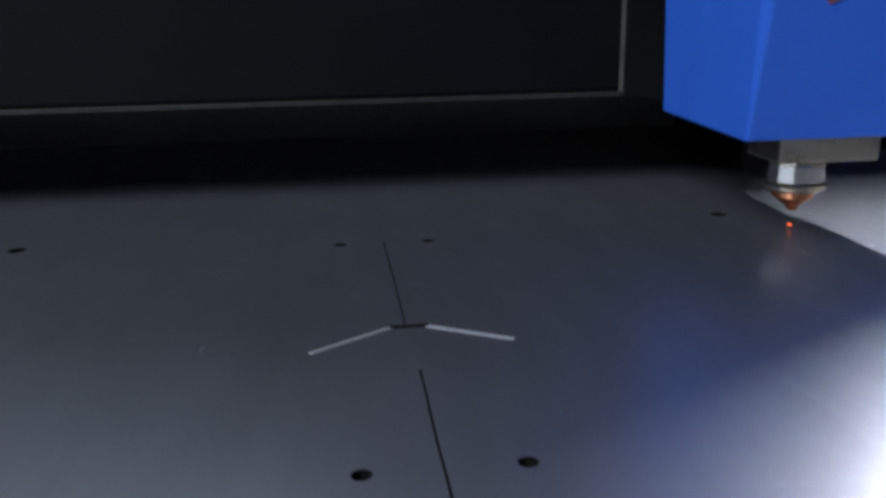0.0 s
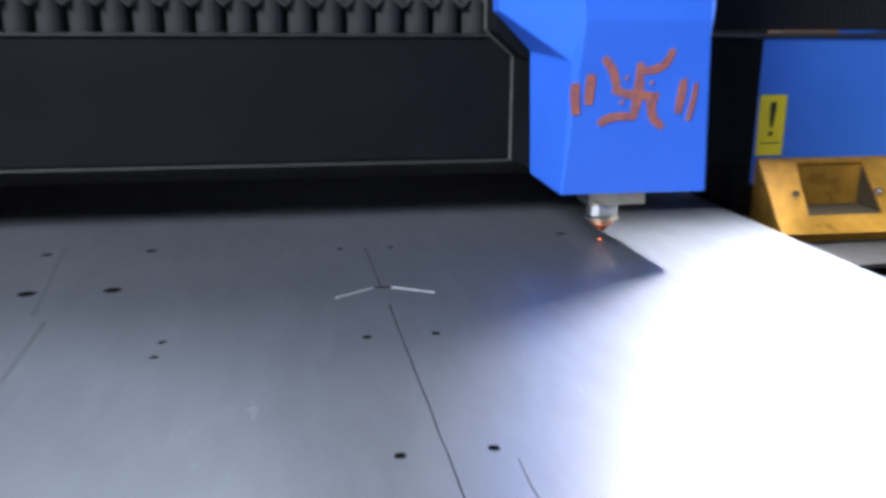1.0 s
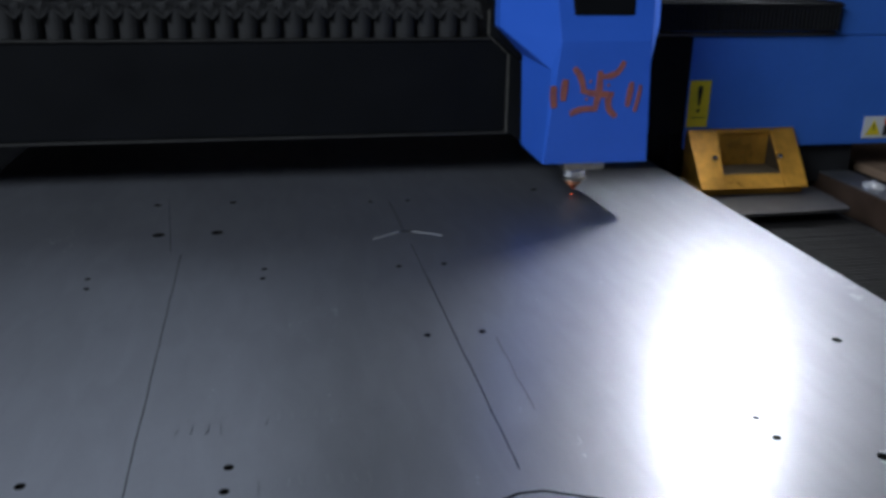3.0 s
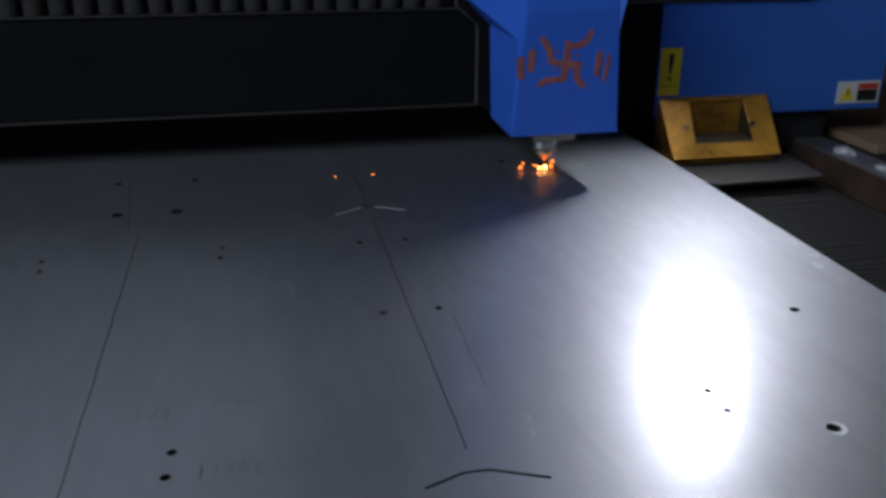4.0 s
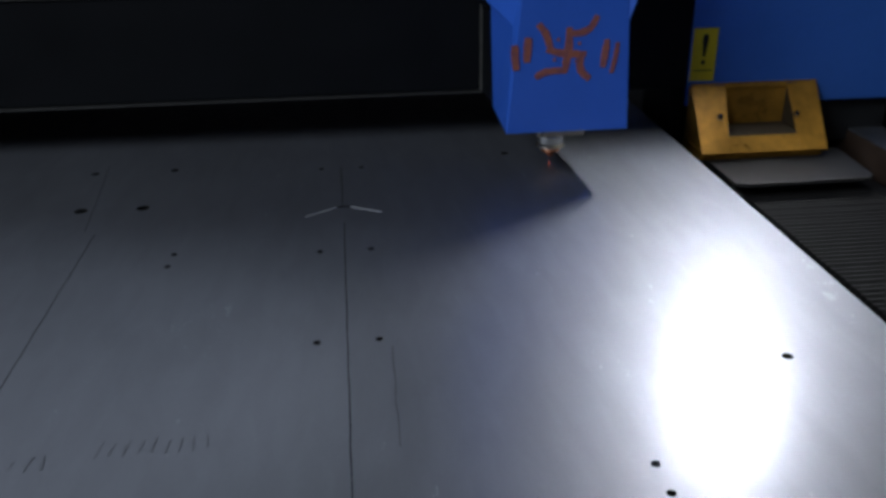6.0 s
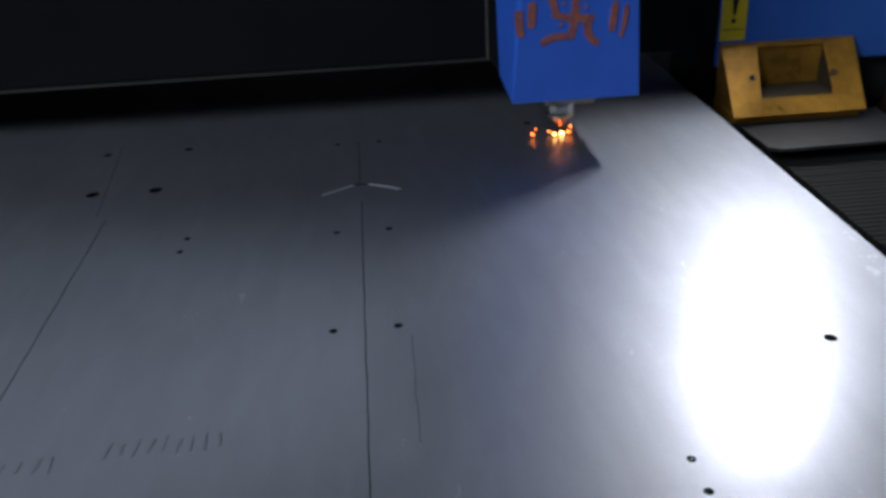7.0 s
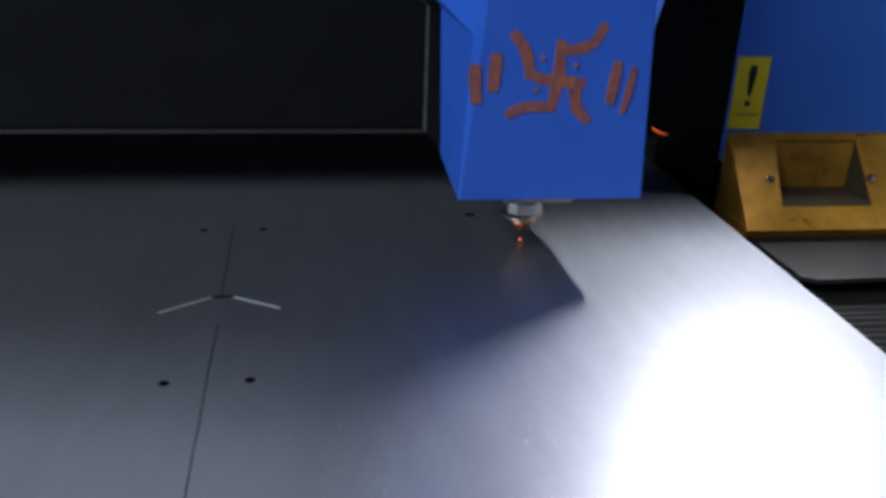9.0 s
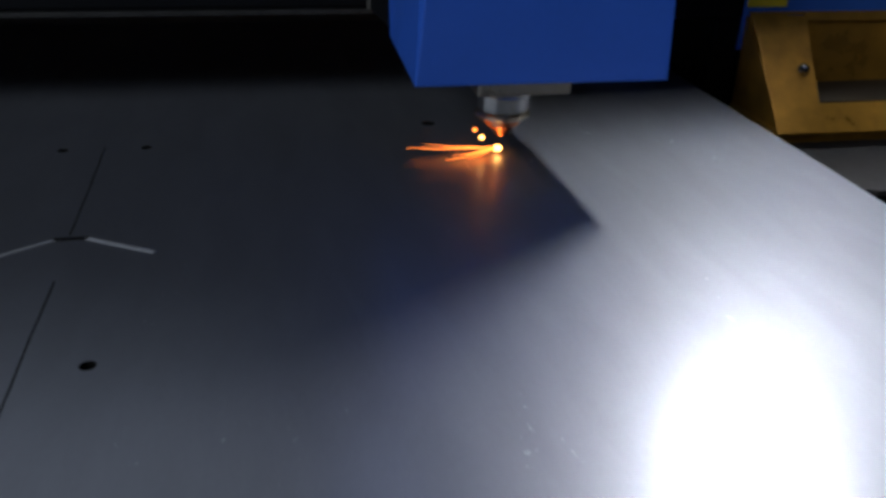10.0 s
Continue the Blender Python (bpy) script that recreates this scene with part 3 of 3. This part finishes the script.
brush([(2, -82), (4, -20), (0, 25), (-6, 70)], 0.0095)
brush([(4, -62), (40, -62), (75, -78), (97, -117)], 0.0085)
brush([(-72, -12), (-30, 2), (30, 8), (66, 8)], 0.0090)
brush([(-58, -8), (-72, -48), (-82, -68), (-106, -95)], 0.0090)
brush([(50, 8), (46, 45), (58, 72), (85, 95)], 0.0088)
brush([(-2, 64), (-45, 62), (-80, 68), (-108, 84)], 0.0085)
brush([(-137, -52), (-140, -15), (-141, 30)], 0.0095)
brush([(-184, -28), (-182, 10), (-176, 56)], 0.0090)
brush([(136, -38), (132, 10), (127, 56)], 0.0080)
brush([(174, -26), (170, 20), (160, 76)], 0.0055)
for u, v in ((-35, -45), (40, -30), (-45, 22), (33, 28)):
    brush([(u - 3, v), (u, v + 2), (u + 4, v + 3)], 0.0040)

# carriage behind the cover
carriage = loft([[(-0.0835, 0.1505, z), (0.0825, 0.1505, z), (0.0825, 0.2345, z), (-0.090, 0.2345, z)] for z in (0.104, 0.242)])
part("carriage", carriage, BLACK, head)
upper = loft([[(-w, 0.1660, z), (w, 0.1660, z), (w, 0.2345, z), (-w, 0.2345, z)] for z, w in ((0.2425, 0.090), (0.275, 0.126), (0.325, 0.126))])
part("carriage_top", upper, BLACK, head)
part("carriage_back", box(-0.118, 0.118, 0.1765, 0.300, 0.3255, 0.782, 0.003), BLACK, head)
for pts in ([(-0.0905, 0.104), (-0.0905, 0.242)], [(-0.0905, 0.243), (-0.1265, 0.275)], [(-0.1275, 0.276), (-0.1275, 0.318)]):
    (x0, z0), (x1, z1) = pts
    edge = loft([[(x - 0.0018, 0.2265, z), (x + 0.0008, 0.2265, z), (x + 0.0008, 0.2298, z), (x - 0.0018, 0.2298, z)] for x, z in ((x0, z0), (x1, z1))])
    part("plate_edge", edge, PLATE_EDGE, head, "thin bare metal edge")
for o in head.children_recursive:
    for v in o.data.vertices:
        v.co = Vector((v.co.x * 1.025, 0.0434 + v.co.y * 0.974, v.co.z * 1.01 - 0.0143))
# nozzle
NX, NY = -0.002, 0.140
part("sensor_block", box(NX - 0.027, NX + 0.047, NY - 0.026, NY + 0.022, 0.0540, 0.0836, 0.002), BRASS, head, "worn metal sensor block")
part("lock_nut", lathe([(0.006, 0.0365), (0.0190, 0.0365), (0.0202, 0.0380), (0.0202, 0.0495), (0.0185, 0.0536), (0.006, 0.0536)], NX, NY, n=12), CHROME, head, "polished lock nut", smooth=False)
part("nozzle_ring", lathe([(0.006, 0.0306), (0.0195, 0.0309), (0.0222, 0.0326), (0.0222, 0.0343), (0.0195, 0.0361), (0.006, 0.0361)], NX, NY, n=28), BRASS, head, "worn ring")
part("nozzle_tip", lathe([(0.0010, 0.0150), (0.0035, 0.0150), (0.0060, 0.0185), (0.0145, 0.0255), (0.0150, 0.0302), (0.004, 0.0303)], NX, NY), COPPER, head, "copper nozzle tip")
bm = bmesh.new()
bmesh.ops.create_icosphere(bm, subdivisions=2, radius=0.0012)
part("glow_dot", bm, EMBER, head, "faint red glow at the nozzle").location = (NX, NY, 0.0034)

# ---- sparks below the nozzle: they fly out and vanish again ----
# what rides on the gantry
CARRIED = [gantry, open_bellows, packed_bellows, housing, sign, label_plate, bracket, plate]
# seconds, place of the head along the gantry, place of the gantry along its rails
GLIDE = [(0, 0.297, 0.0100), (0.5, 0.2975, 0.0095), (0.8, 0.2985, 0.0110), (1.1, 0.304, 0.0120), (1.5, 0.308, 0.0155), (2.0, 0.3072, 0.0092), (2.5, 0.3244, 0.0108),
         (2.7, 0.3235, 0.0113), (3.8, 0.3123, 0.0171), (4.0, 0.3250, 0.0064), (4.5, 0.3259, -0.0040), (5.0, 0.3188, -0.0079), (5.5, 0.3320, -0.0034), (5.7, 0.3316, -0.0045),
         (6.8, 0.3024, -0.0058), (7.0, 0.3036, -0.0006), (7.5, 0.3052, -0.0037), (8.0, 0.2994, 0.0131), (8.5, 0.3098, -0.0049), (9.0, 0.3047, -0.0251), (9.5, 0.3033, -0.0261),
         (10.0, 0.3098, -0.0183)]


def nozzle_at(t):
    """Where the spot under the nozzle lies."""
    times = [row[0] for row in GLIDE]
    return pose(float(np.interp(t, times, [row[1] for row in GLIDE])) + NX, float(np.interp(t, times, [row[2] for row in GLIDE])) + NY, 0)


REST = pose(-0.60, 0.34, 0.17)


def blob(x, y, z, r, bm=None):
    bm = bm or bmesh.new()
    made = bmesh.ops.create_icosphere(bm, subdivisions=2, radius=r)["verts"]
    for v in made:
        v.co = Vector((v.co.x * 1.25, v.co.y, v.co.z * 0.9)) + Vector((x, y, z))
    return bm


def streak(x0, y0, z0, x1, y1, z1, r):
    """A thin tapered trail of a flying spark."""
    a, b = Vector((x0, y0, z0)), Vector((x1, y1, z1))
    d = (b - a).normalized()
    u = d.cross(Vector((0, 0, 1))).normalized()
    w = d.cross(u)
    rings = []
    for s, k in ((0, 0.3), (0.15, 1.0), (0.6, 0.7), (1, 0.12)):
        p = a.lerp(b, s) + Vector((0, 0, -0.0015 * math.sin(s * math.pi)))
        rings.append([tuple(p + (u * math.cos(q * math.pi / 3) + w * math.sin(q * math.pi / 3)) * r * k) for q in range(6)])
    return loft(rings)


def sparks(label):
    return thing("spark_spray", label=label, category="sparks", group="cutting sparks")


core = sparks("white-hot sparks at the nozzle tip")
part("spark", blob(0.002, -0.004, 0.004, 0.0030), WHITE_HOT, core)
part("spark", blob(-0.010, -0.010, 0.005, 0.0022), WHITE_HOT, core)
part("spark", blob(0.012, -0.006, 0.006, 0.0022), HOT, core)
part("spark", blob(0.017, 0.002, 0.012, 0.0018), HOT, core)
part("spark", blob(-0.018, -0.004, 0.008, 0.0015), HOT, core)
stray = sparks("single orange spark beside the nozzle")
part("spark", blob(-0.043, -0.006, 0.006, 0.0019), HOT, stray)
part("spark", blob(-0.036, 0.004, 0.010, 0.0011), HOT, stray)
ember = sparks("dull red embers under the nozzle")
part("spark", blob(0.0, -0.004, 0.004, 0.0030), HOT, ember)
for dx, dz in ((-0.012, 0.009), (0.011, 0.010), (0.006, 0.002), (-0.006, 0.011)):
    part("spark", blob(dx, -0.006, dz, 0.0020), EMBER, ember)
fan = sparks("fan of orange sparks shooting sideways")
for a, n, h in ((-3, 0.074, 0.007), (4, 0.060, 0.012), (14, 0.040, 0.004), (24, 0.050, 0.004), (33, 0.032, 0.004)):
    a = radians(a)
    part("spark_trail", streak(-0.004, -0.004, 0.006, -0.004 - n * math.cos(a), -0.004 - n * math.sin(a), h, 0.0005), HOT, fan)
part("spark", blob(-0.016, -0.002, 0.014, 0.0018), WHITE_HOT, fan)
part("spark", blob(-0.021, 0.002, 0.019, 0.0016), HOT, fan)
part("spark", blob(-0.003, -0.004, 0.005, 0.0030), WHITE_HOT, fan)
far = sparks("long thin trails of flying sparks")
part("spark_trail", streak(-0.012, -0.002, 0.006, -0.090, 0.004, 0.020, 0.00022), HOT, far)
part("spark_trail", streak(-0.150, 0.006, 0.026, -0.225, 0.012, 0.040, 0.00016), HOT, far)
right_fan = sparks("orange sparks shooting along the sheet")
for k in range(5):
    a = radians(-6 + 6 * k)
    n = 0.025 + 0.045 * random.random()
    part("spark_trail", streak(0.006, -0.002, 0.005, 0.006 + n * math.cos(a), -0.002 + n * math.sin(a), 0.012 * random.random() + 0.004, 0.0009), HOT, right_fan)
burst_out = sparks("dense burst of white-hot sparks")
for k in range(42):
    a = radians(random.uniform(8, 34))
    n = 0.09 + 0.15 * random.random()
    part("spark_trail", streak(0.004, 0, 0.006, 0.004 + n * math.cos(a), n * math.sin(a), 0.006 + n * random.uniform(0.02, 0.22), 0.0019), WHITE_HOT if k % 3 else HOT, burst_out)

glints = sparks("sparks glinting up through two drilled holes")
part("spark", blob(-0.035, 0.166, 0.0005, 0.0009), HOT, glints)
part("spark", blob(0.028, 0.166, 0.0005, 0.0009), HOT, glints)
lone = sparks("lone red spark flying past the gantry end")
part("spark_trail", streak(0.470, 0.20, 0.104, 0.490, 0.20, 0.096, 0.0005), EMBER, lone)
AWAY = [(glints, [(0.60, 0.90), (1.47, 1.53), (3.80, 4.07), (7.93, 8.27)]), (lone, [(8.97, 9.03)])]
FLASHES = [(core, [(0.60, 0.90), (1.77, 1.83), (1.94, 2.06), (3.77, 4.20), (4.80, 5.20), (5.60, 5.70), (6.93, 7.40), (7.87, 8.30)]),
           (stray, [(0.60, 0.90), (1.47, 1.53), (2.66, 2.74), (3.77, 4.13), (4.87, 5.03), (6.93, 7.10), (7.93, 8.30), (8.47, 8.53)]),
           (ember, [(8.43, 8.57), (9.17, 9.23), (9.43, 9.57)]),
           (fan, [(1.47, 1.53), (3.87, 3.93), (9.93, 10.0)]),
           (far, [(1.97, 2.03)]),
           (right_fan, [(7.27, 7.33), (7.87, 7.93)]),
           (burst_out, [(6.73, 6.83)])]


def motions():
    walk(head, [(t, pose(x, y, 0)) for t, x, y in GLIDE])
    for ob in CARRIED:
        home = ob.location.copy()
        walk(ob, [(t, pose(home.x, home.y + y, home.z)) for t, _, y in GLIDE])
    for spray, times in FLASHES:
        rows = [(0, REST)]
        for on, off in times:
            rows += [(on - 0.034, REST), (on, nozzle_at(on)), (off, nozzle_at(off))]
            if off < 9.95:
                rows.append((off + 0.034, REST))
        if rows[-1][0] < 9.95:
            rows.append((10, REST))
        walk(spray, rows)
    for spray, times in AWAY:
        rows = [(0, REST)]
        for on, off in times:
            rows += [(on - 0.034, REST), (on, pose(0, 0, 0)), (off, pose(0, 0, 0)), (off + 0.034, REST)]
        walk(spray, rows + [(10, REST)])


motions()
